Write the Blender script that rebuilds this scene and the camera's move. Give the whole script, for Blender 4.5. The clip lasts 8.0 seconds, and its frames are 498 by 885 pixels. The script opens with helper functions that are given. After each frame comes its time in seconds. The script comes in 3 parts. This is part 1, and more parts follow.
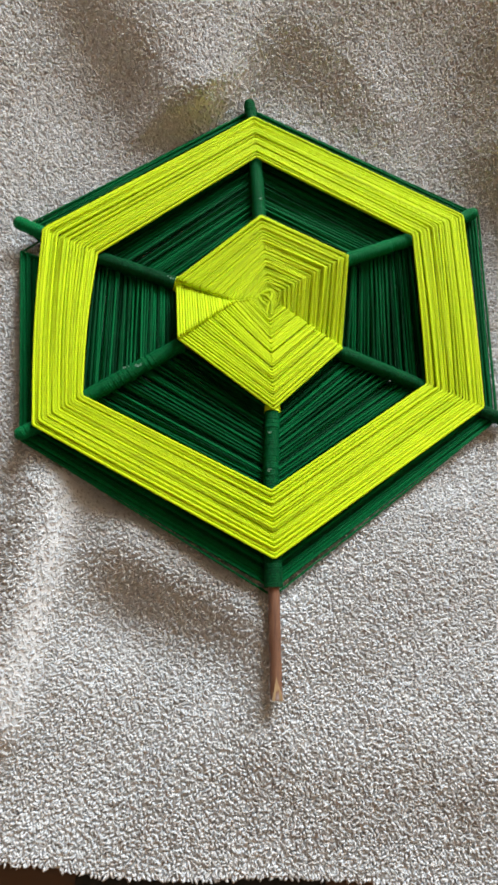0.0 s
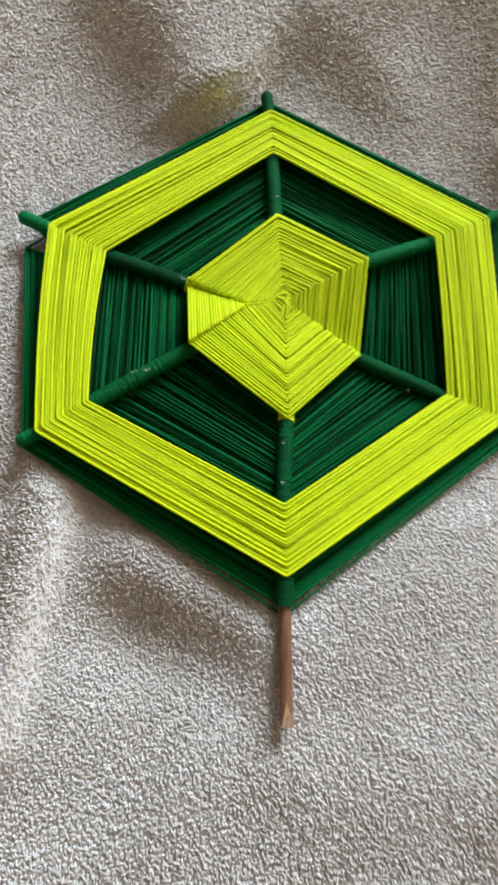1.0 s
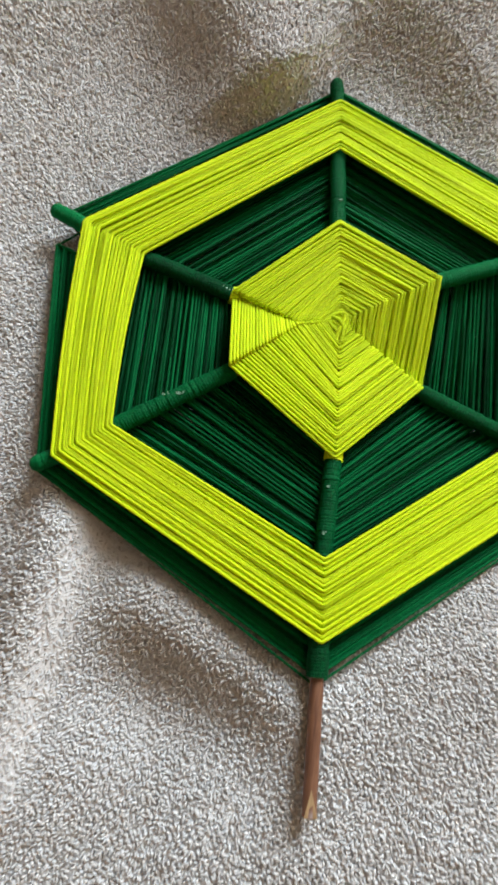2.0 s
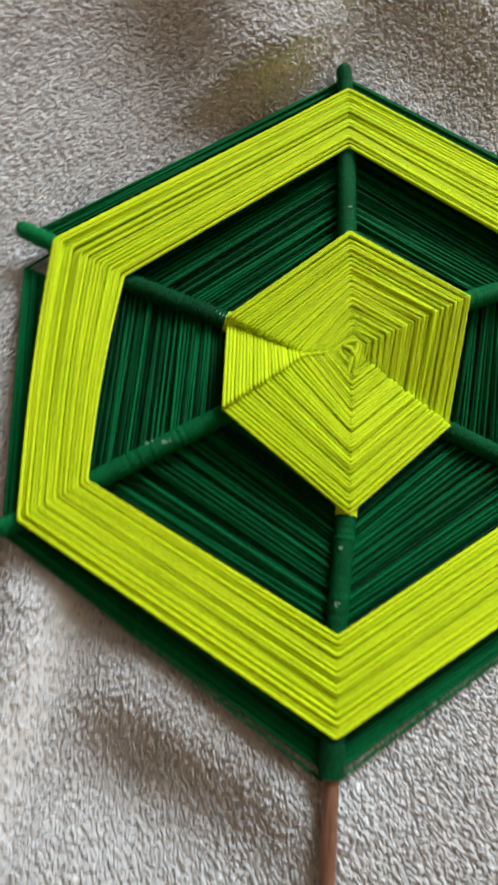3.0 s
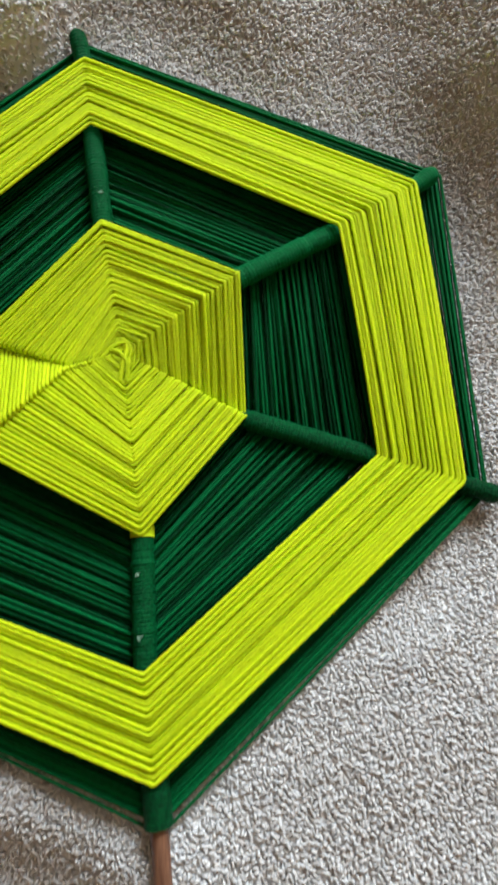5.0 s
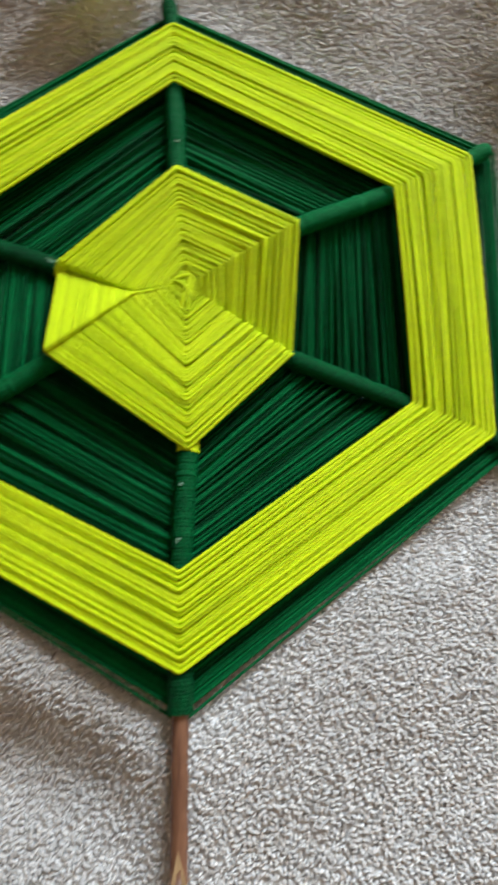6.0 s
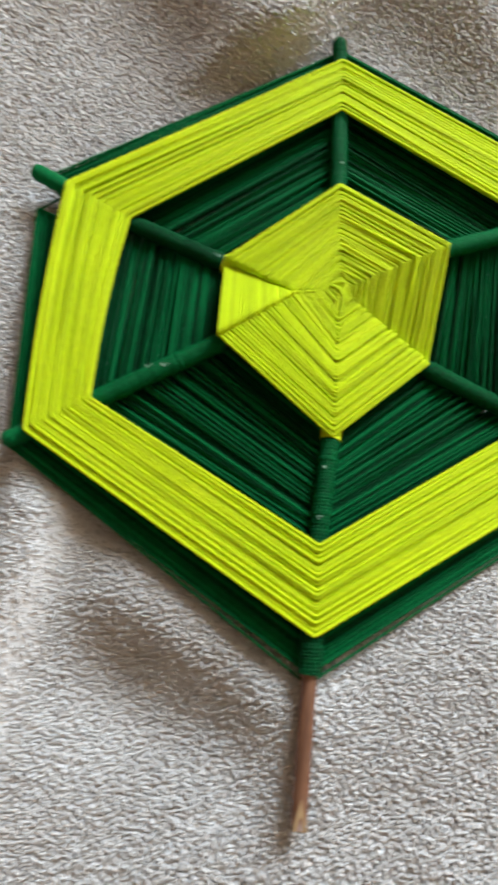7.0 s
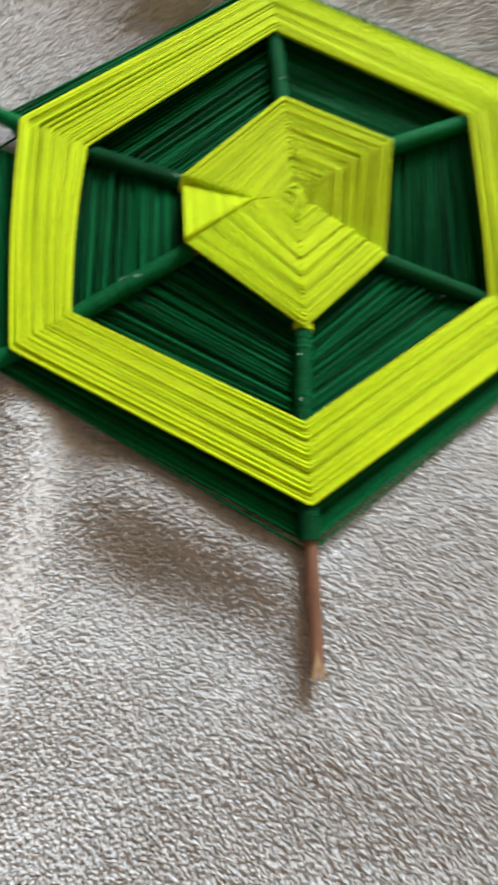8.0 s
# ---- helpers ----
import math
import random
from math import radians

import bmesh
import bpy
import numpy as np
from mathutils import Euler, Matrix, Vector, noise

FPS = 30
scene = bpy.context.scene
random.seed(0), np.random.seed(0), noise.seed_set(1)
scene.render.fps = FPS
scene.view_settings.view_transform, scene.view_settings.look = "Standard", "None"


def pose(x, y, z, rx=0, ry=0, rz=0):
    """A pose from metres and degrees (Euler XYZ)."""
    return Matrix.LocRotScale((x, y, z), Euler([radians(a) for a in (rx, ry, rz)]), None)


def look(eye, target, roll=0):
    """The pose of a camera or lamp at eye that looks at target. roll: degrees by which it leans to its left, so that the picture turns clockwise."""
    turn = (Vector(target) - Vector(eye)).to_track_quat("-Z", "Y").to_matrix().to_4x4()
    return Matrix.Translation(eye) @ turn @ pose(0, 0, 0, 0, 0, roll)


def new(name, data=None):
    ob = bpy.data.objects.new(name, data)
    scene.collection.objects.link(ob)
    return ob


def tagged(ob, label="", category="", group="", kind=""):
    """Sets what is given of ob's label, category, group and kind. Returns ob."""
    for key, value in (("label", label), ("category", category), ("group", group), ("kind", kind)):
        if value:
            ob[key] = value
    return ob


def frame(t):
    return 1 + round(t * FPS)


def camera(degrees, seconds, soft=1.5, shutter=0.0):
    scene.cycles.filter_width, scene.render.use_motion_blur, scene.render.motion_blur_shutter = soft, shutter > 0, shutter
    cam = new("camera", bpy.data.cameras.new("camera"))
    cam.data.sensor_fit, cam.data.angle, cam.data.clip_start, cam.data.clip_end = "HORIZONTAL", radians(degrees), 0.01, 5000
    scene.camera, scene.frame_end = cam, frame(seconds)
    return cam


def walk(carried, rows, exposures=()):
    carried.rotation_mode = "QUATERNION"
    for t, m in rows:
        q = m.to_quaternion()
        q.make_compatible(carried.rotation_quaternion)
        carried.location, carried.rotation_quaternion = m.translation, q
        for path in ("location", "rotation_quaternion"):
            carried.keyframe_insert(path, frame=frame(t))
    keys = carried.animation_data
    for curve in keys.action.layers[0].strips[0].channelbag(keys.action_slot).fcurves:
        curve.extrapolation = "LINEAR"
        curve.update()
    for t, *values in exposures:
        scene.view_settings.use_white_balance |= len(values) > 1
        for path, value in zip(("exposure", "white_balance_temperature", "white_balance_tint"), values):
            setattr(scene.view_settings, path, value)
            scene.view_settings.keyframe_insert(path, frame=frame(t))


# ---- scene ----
cam = camera(44.0, 8.0, soft=3.1, shutter=0.9)
PATH = [  # seconds, eye in metres, turn in degrees
    (0, -0.03057, -0.14816, 0.27122, 16.671, -6.705, 3.094),
    (0.5, -0.03181, -0.14469, 0.26784, 16.295, -7.057, 3.000),
    (1, -0.03450, -0.13858, 0.26081, 16.036, -6.885, 4.200),
    (1.5, -0.03654, -0.12619, 0.25044, 15.811, -5.390, 6.723),
    (1.7, -0.03672, -0.11908, 0.24513, 15.037, -4.985, 8.240),
    (2.8, -0.03291, -0.09072, 0.21628, 13.215, -3.656, 9.619),
    (3, -0.03305, -0.08174, 0.21139, 12.930, -3.018, 8.293),
    (3.5, -0.02710, -0.06390, 0.19931, 11.775, -3.812, 4.492),
    (4, -0.00532, -0.05270, 0.19332, 10.523, -3.951, 0.547),
    (4.5, 0.01559, -0.05425, 0.19447, 10.380, -4.527, -2.296),
    (4.7, 0.01924, -0.05664, 0.19615, 10.725, -5.246, -2.883),
    (5.8, 0.01841, -0.08843, 0.20455, 12.259, -4.177, 1.150),
    (6, 0.01357, -0.09323, 0.20610, 12.516, -3.785, 2.962),
    (6.2, 0.01070, -0.09699, 0.20819, 12.634, -3.176, 4.474),
    (6.5, -0.00181, -0.10500, 0.21143, 13.599, -3.232, 7.131),
    (7, -0.02685, -0.11532, 0.21778, 14.650, -3.854, 9.767),
    (7.2, -0.03789, -0.11822, 0.21987, 13.906, -4.025, 9.537),
    (7.5, -0.04668, -0.13668, 0.21497, 14.155, -4.296, 8.163),
    (7.8, -0.03740, -0.14643, 0.21517, 13.982, -4.774, 4.564),
    (8, -0.02773, -0.15379, 0.21897, 15.168, -4.796, 2.378),
]
EXPOSURES = [(0.0, -0.38), (1.5, -0.42), (3.0, -0.60), (3.5, -0.66), (4.0, -0.64), (4.7, -0.62), (5.8, -0.56), (6.5, -0.54), (7.0, -0.45), (7.5, -0.40), (8.0, -0.40)]
walk(cam, [(t, pose(x, y, z, rx, ry, rz)) for t, x, y, z, rx, ry, rz in PATH], EXPOSURES)

# ---- light ----
WINDOW_WATTS = 170.0
sky_world = bpy.data.worlds.new("sky")
scene.world = sky_world
sky_world.use_nodes = True
sky_node = sky_world.node_tree.nodes.new("ShaderNodeTexSky")
sky_node.sky_type, sky_node.sun_disc = "NISHITA", False
sky_node.sun_elevation, sky_node.sun_rotation = radians(40), radians(200)
sky_world.node_tree.nodes["Background"].inputs["Strength"].default_value = 0.1
sky_world.node_tree.links.new(sky_node.outputs[0], sky_world.node_tree.nodes["Background"].inputs["Color"])

TABLE_Z = -0.006
FLOOR_Z = TABLE_Z - 0.75
CEILING_Z = FLOOR_Z + 3.2
WY, WX0, WX1, WZ0, WZ1 = 1.70, 0.20, 1.40, 0.70, 2.00   # window opening in the north wall

window_lamp = bpy.data.lights.new("window_daylight", "AREA")
window_lamp.shape, window_lamp.size, window_lamp.size_y = "RECTANGLE", WX1 - WX0 - 0.1, WZ1 - WZ0 - 0.1
window_lamp.energy, window_lamp.color = WINDOW_WATTS, (0.835, 0.94, 1.0)
lamp_ob = new("window_daylight", window_lamp)
lamp_mid = Vector(((WX0 + WX1) / 2, WY + 0.02, (WZ0 + WZ1) / 2))
lamp_ob.matrix_world = look(lamp_mid, lamp_mid + Vector((0, -1, 0)))


# ---- materials ----
def material(name, base, rough, metal=0.0):
    m = bpy.data.materials.new(name)
    m.use_nodes = True
    b = m.node_tree.nodes["Principled BSDF"]
    b.inputs["Base Color"].default_value = (*base, 1)
    b.inputs["Roughness"].default_value = rough
    b.inputs["Metallic"].default_value = metal
    return m, m.node_tree, b


def node(tree, kind, **values):
    n = tree.nodes.new(kind)
    for key, value in values.items():
        n.inputs[key].default_value = value
    return n


def noise_of(tree, scale, detail=4.0, rough=0.6, stretch=(1, 1, 1)):
    pos = tree.nodes.new("ShaderNodeTexCoord")
    mapping = node(tree, "ShaderNodeMapping", Scale=stretch)
    tree.links.new(pos.outputs["Object"], mapping.inputs["Vector"])
    n = node(tree, "ShaderNodeTexNoise", Scale=scale, Detail=detail, Roughness=rough)
    tree.links.new(mapping.outputs[0], n.inputs["Vector"])
    return n


def ramp_of(tree, source, stops):
    r = tree.nodes.new("ShaderNodeValToRGB")
    while len(r.color_ramp.elements) < len(stops):
        r.color_ramp.elements.new(0.5)
    for e, (at, col) in zip(r.color_ramp.elements, stops):
        e.position, e.color = at, (*col, 1)
    tree.links.new(source, r.inputs["Fac"])
    return r


def bump_of(tree, b, source, strength, distance):
    bump = node(tree, "ShaderNodeBump", Strength=strength, Distance=distance)
    tree.links.new(source, bump.inputs["Height"])
    tree.links.new(bump.outputs[0], b.inputs["Normal"])


def yarn_material(name, dark, light, sheen, rough=0.75, gloss=0.2, vary=0.3, soft=0.0):
    """Soft plied yarn: fibre speckle, a slow drift of shade, and a small change from strand to strand."""
    m, tree, b = material(name, light, rough)
    fine, slow, fibre = noise_of(tree, 1300, 4, 0.7), noise_of(tree, 60, 2), noise_of(tree, 2400, 3, 0.7)
    info = tree.nodes.new("ShaderNodeObjectInfo")
    total = None
    for source, weight in ((info.outputs["Random"], vary), (fine.outputs["Fac"], 1.10), (slow.outputs["Fac"], 0.35)):
        term = tree.nodes.new("ShaderNodeMath"); term.operation = "MULTIPLY_ADD"
        term.inputs[1].default_value = weight
        term.inputs[2].default_value = -0.25 - vary / 2
        tree.links.new(source, term.inputs[0])
        if total:
            tree.links.new(total, term.inputs[2])
        total = term.outputs[0]
    r = ramp_of(tree, total, [(0.15, dark), (0.75, light)])
    tree.links.new(r.outputs[0], b.inputs["Base Color"])
    b.inputs["Sheen Weight"].default_value = sheen
    b.inputs["Sheen Roughness"].default_value = 0.4
    b.inputs["Sheen Tint"].default_value = (*light, 1)
    b.inputs["Specular IOR Level"].default_value = gloss
    b.inputs["Subsurface Weight"].default_value = soft          # light passes through the loose fibres
    b.inputs["Subsurface Radius"].default_value = (1.0, 1.0, 0.3)
    b.inputs["Subsurface Scale"].default_value = 0.0011
    bump_of(tree, b, fibre.outputs["Fac"], 0.9, 0.0005)
    return m


LIME = yarn_material("lime_yarn", (0.475, 0.63, 0.004), (0.715, 0.92, 0.009), 0.05, 0.6, 0.18, 0.45, 0.75)
GREEN = yarn_material("green_yarn", (0.0004, 0.030, 0.009), (0.0009, 0.165, 0.046), 0.0, 0.45, 0.07, 0.60)


def towel_material():
    m, tree, b = material("terry_cotton", (0.6, 0.57, 0.54), 0.95)
    slow, fine = noise_of(tree, 14, 3), noise_of(tree, 900, 3)
    r = ramp_of(tree, slow.outputs["Fac"], [(0.3, (0.70, 0.685, 0.68)), (0.7, (0.78, 0.77, 0.77))])
    geo = tree.nodes.new("ShaderNodeNewGeometry")
    tuft = ramp_of(tree, geo.outputs["Random Per Island"], [(0.0, (0.58, 0.55, 0.53)), (0.16, (0.89, 0.88, 0.88)), (1.0, (1.0, 1.0, 1.0))])
    mul = tree.nodes.new("ShaderNodeMix"); mul.data_type, mul.blend_type = "RGBA", "MULTIPLY"
    mul.inputs[0].default_value = 1.0
    tree.links.new(r.outputs[0], mul.inputs[6])
    tree.links.new(tuft.outputs[0], mul.inputs[7])
    tree.links.new(mul.outputs[2], b.inputs["Base Color"])
    b.inputs["Sheen Weight"].default_value = 0.2
    b.inputs["Sheen Roughness"].default_value = 0.5
    b.inputs["Specular IOR Level"].default_value = 0.1
    b.inputs["Subsurface Weight"].default_value = 0.45
    b.inputs["Subsurface Radius"].default_value = (1.0, 0.9, 0.8)
    b.inputs["Subsurface Scale"].default_value = 0.0012
    bump_of(tree, b, fine.outputs["Fac"], 0.5, 0.0006)
    return m


TOWEL = towel_material()


def wood_material(name, dark, light, rough, along, scale):
    stretch = tuple(0.08 if i == along else 1.0 for i in range(3))
    m, tree, b = material(name, light, rough)
    grain, slow = noise_of(tree, scale, 5, 0.65, stretch), noise_of(tree, scale * 0.12, 2)
    r = ramp_of(tree, grain.outputs["Fac"], [(0.3, dark), (0.7, light)])
    tone = ramp_of(tree, slow.outputs["Fac"], [(0.3, (0.75, 0.72, 0.7)), (0.7, (1.1, 1.1, 1.1))])
    mul = tree.nodes.new("ShaderNodeMix"); mul.data_type, mul.blend_type = "RGBA", "MULTIPLY"
    mul.inputs[0].default_value = 1.0
    tree.links.new(r.outputs[0], mul.inputs[6])
    tree.links.new(tone.outputs[0], mul.inputs[7])
    tree.links.new(mul.outputs[2], b.inputs["Base Color"])
    bump_of(tree, b, grain.outputs["Fac"], 0.3, 0.0005)
    return m


STICK = wood_material("stained_stick_wood", (0.11, 0.046, 0.027), (0.28, 0.137, 0.078), 0.5, 1, 700)
CUT = wood_material("bare_cut_wood", (0.34, 0.22, 0.11), (0.50, 0.35, 0.19), 0.7, 1, 700)
TABLE = wood_material("dark_table_wood", (0.05, 0.022, 0.008), (0.11, 0.05, 0.02), 0.4, 0, 60)
FLOOR = wood_material("floor_wood", (0.2, 0.11, 0.055), (0.34, 0.2, 0.11), 0.5, 1, 40)
BLACK = material("black_leather", (0.012, 0.013, 0.014), 0.8)[0]


def plaster_material(name, low, high):
    m, tree, b = material(name, high, 0.9)
    n = noise_of(tree, 6, 6)
    r = ramp_of(tree, n.outputs["Fac"], [(0.3, low), (0.7, high)])
    tree.links.new(r.outputs[0], b.inputs["Base Color"])
    bump_of(tree, b, noise_of(tree, 180, 3).outputs["Fac"], 0.2, 0.002)
    return m


WALL = plaster_material("ochre_plaster", (0.40, 0.225, 0.10), (0.47, 0.275, 0.125))
CEIL = plaster_material("buff_plaster", (0.49, 0.375, 0.255), (0.55, 0.43, 0.30))
FRAME = material("white_window_paint", (0.78, 0.78, 0.76), 0.35)[0]
GLASS, glass_tree, glass_b = material("window_glass", (1, 1, 1), 0.0)
glass_b.inputs["Transmission Weight"].default_value = 1.0
glass_b.inputs["IOR"].default_value = 1.45


# ---- mesh helpers ----
def mesh_of(name, verts, faces, mat, smooth=True):
    me = bpy.data.meshes.new(name)
    me.from_pydata([tuple(v) for v in verts], [], faces)
    me.materials.append(mat)
    if smooth:
        me.polygons.foreach_set("use_smooth", [True] * len(me.polygons))
    me.update()
    return me


def part(name, me, parent, label=""):
    ob = new(name, me)
    ob.parent = parent
    return tagged(ob, label)


def box_bm(bm, x0, x1, y0, y1, z0, z1):
    r = bmesh.ops.create_cube(bm, size=1)
    bmesh.ops.transform(bm, verts=r["verts"], matrix=Matrix.Translation(((x0 + x1) / 2, (y0 + y1) / 2, (z0 + z1) / 2))
                        @ Matrix.Diagonal((x1 - x0, y1 - y0, z1 - z0, 1)))


def box_mesh(name, boxes, mat, bevel=0.0):
    bm = bmesh.new()
    for b in boxes:
        box_bm(bm, *b)
    if bevel:
        bmesh.ops.bevel(bm, geom=bm.edges[:], offset=bevel, segments=2, affect="EDGES", profile=0.5)
    me = bpy.data.meshes.new(name)
    bm.to_mesh(me)
    bm.free()
    me.materials.append(mat)
    return me


def tube(points, radius, sides=8, closed=False, ply=0.0, pitch=0.004, phase=0.0, flat=1.0):
    """Vertices and faces of a tube along points. ply: depth of the twisted two-ply groove; flat: squash across z."""
    P = np.asarray(points, float)
    n = len(P)
    step = np.roll(P, -1, 0) - P if closed else np.gradient(P, axis=0)
    tangent = (step + np.roll(step, 1, 0)) if closed else step
    tangent /= np.linalg.norm(tangent, axis=1)[:, None] + 1e-12
    side = np.cross(tangent, (0, 0, 1.0))
    side /= np.linalg.norm(side, axis=1)[:, None] + 1e-12
    up = np.cross(side, tangent)
    run = np.concatenate([[0], np.cumsum(np.linalg.norm(np.diff(P, axis=0), axis=1))])
    a = np.arange(sides) * 2 * np.pi / sides
    twist = 2 * np.pi * run / pitch + phase
    r = np.broadcast_to(np.asarray(radius, float), (n,))[:, None] * (1 + ply * np.cos(2 * a[None, :] - twist[:, None]))
    V = P[:, None, :] + r[..., None] * (np.cos(a)[None, :, None] * side[:, None, :] + flat * np.sin(a)[None, :, None] * up[:, None, :])
    rings = n if closed else n - 1
    F = []
    for i in range(rings):
        j = (i + 1) % n
        for k in range(sides):
            l = (k + 1) % sides
            F.append((i * sides + k, i * sides + l, j * sides + l, j * sides + k))
    if not closed:
        F.append(tuple(range(sides)))
        F.append(tuple((n - 1) * sides + k for k in reversed(range(sides))))
    return V.reshape(-1, 3), F


# ---- the room ----
def slab(name, boxes, mat, label, category):
    return tagged(new(name, box_mesh(name, boxes, mat)), label, category, kind="structure")


R0, RX = -2.6, 2.2   # south wall, and half the room's width
slab("floor", [(-RX, RX, R0, WY, FLOOR_Z - 0.1, FLOOR_Z)], FLOOR, "brown wooden floor of the room", "floor")
slab("ceiling", [(-RX, RX, R0, WY, CEILING_Z, CEILING_Z + 0.1)], CEIL, "buff plaster ceiling over the room", "ceiling")
slab("wall_west", [(-RX - 0.2, -RX, R0, WY, FLOOR_Z, CEILING_Z)], WALL, "ochre brown plaster wall", "wall")
slab("wall_east", [(RX, RX + 0.2, R0, WY, FLOOR_Z, CEILING_Z)], WALL, "ochre brown plaster wall", "wall")
slab("wall_south", [(-RX - 0.2, RX + 0.2, R0 - 0.2, R0, FLOOR_Z, CEILING_Z)], WALL, "ochre brown plaster wall", "wall")
slab("wall_north", [(-RX - 0.2, WX0, WY, WY + 0.2, FLOOR_Z, CEILING_Z), (WX1, RX + 0.2, WY, WY + 0.2, FLOOR_Z, CEILING_Z),
                    (WX0, WX1, WY, WY + 0.2, FLOOR_Z, WZ0), (WX0, WX1, WY, WY + 0.2, WZ1, CEILING_Z)], WALL,
     "ochre brown plaster wall with a window opening", "wall")
window = tagged(new("window_1"), "white framed window that lets in daylight", "window", kind="structure")
window.location = ((WX0 + WX1) / 2, WY + 0.12, WZ0)
hw, hh = (WX1 - WX0) / 2, WZ1 - WZ0
part("window_frame", box_mesh("window_frame", [(-hw, -hw + 0.05, -0.03, 0.03, 0, hh), (hw - 0.05, hw, -0.03, 0.03, 0, hh),
     (-0.03, 0.03, -0.03, 0.03, 0.05, hh - 0.05), (-hw + 0.05, hw - 0.05, -0.03, 0.03, 0, 0.05), (-hw + 0.05, hw - 0.05, -0.03, 0.03, hh - 0.05, hh)], FRAME), window)
for s in (-1, 1):
    x0, x1 = sorted((s * 0.03, s * (hw - 0.05)))
    pane = part("pane", box_mesh("pane", [(x0, x1, -0.003, 0.003, 0.05, hh - 0.05)], GLASS), window)
    pane.visible_shadow = False

# ---- the table ----
table = tagged(new("table"), "dark stained wooden table under the towel", "table")
table.location = (0, 0.12, FLOOR_Z)
part("tabletop", box_mesh("tabletop", [(-0.7, 0.7, -0.45, 0.45, 0.715, 0.75)], TABLE, 0.004), table)
leg_mesh = box_mesh("leg", [(-0.03, 0.03, -0.03, 0.03, 0, 0.7148)], TABLE, 0.004)
for sx in (-1, 1):
    for sy in (-1, 1):
        part("leg", leg_mesh, table).location = (sx * 0.63, sy * 0.38, 0)
coaster_bm = bmesh.new()
box_bm(coaster_bm, -0.048, 0.048, -0.048, 0.048, 0, 0.0028)
bmesh.ops.bevel(coaster_bm, geom=[e for e in coaster_bm.edges if abs(e.verts[0].co.z - e.verts[1].co.z) > 0.001], offset=0.008, segments=5, affect="EDGES", profile=0.5)
bmesh.ops.bevel(coaster_bm, geom=[e for e in coaster_bm.edges if min(v.co.z for v in e.verts) > 0.002], offset=0.0006, segments=2, affect="EDGES", profile=0.5)
coaster_me = bpy.data.meshes.new("coaster")
coaster_bm.to_mesh(coaster_me)
coaster_bm.free()
coaster_me.materials.append(BLACK)
coaster = tagged(new("coaster", coaster_me), "black leather coaster half under the hem of the towel", "coaster")
coaster.location = (-0.011, -0.274, TABLE_Z + 0.0001)

# ---- the towel ----
# folds: two ends of the crest, height, half width, in metres
FOLDS = [
    (-0.089, -0.086, -0.099, -0.185, 0.0125, 0.0078),
    (-0.052, -0.118, -0.010, -0.134, 0.0074, 0.0100),
    (-0.050, -0.149, -0.012, -0.159, -0.0072, 0.0140),
    (0.009, -0.152, 0.011, -0.188, 0.0036, 0.0120),
    (-0.020, -0.236, 0.140, -0.240, 0.0040, 0.0220),
    (0.070, -0.120, 0.060, -0.172, 0.0026, 0.0110),
    (0.118, -0.130, 0.100, -0.200, 0.0040, 0.0180),
    (-0.184, -0.030, -0.160, 0.200, 0.0300, 0.0270),
    (0.130, 0.210, 0.141, 0.060, 0.0270, 0.0170),
    (0.020, 0.240, 0.085, 0.200, 0.0060, 0.0250),
]
EDGE_Y = -0.2363


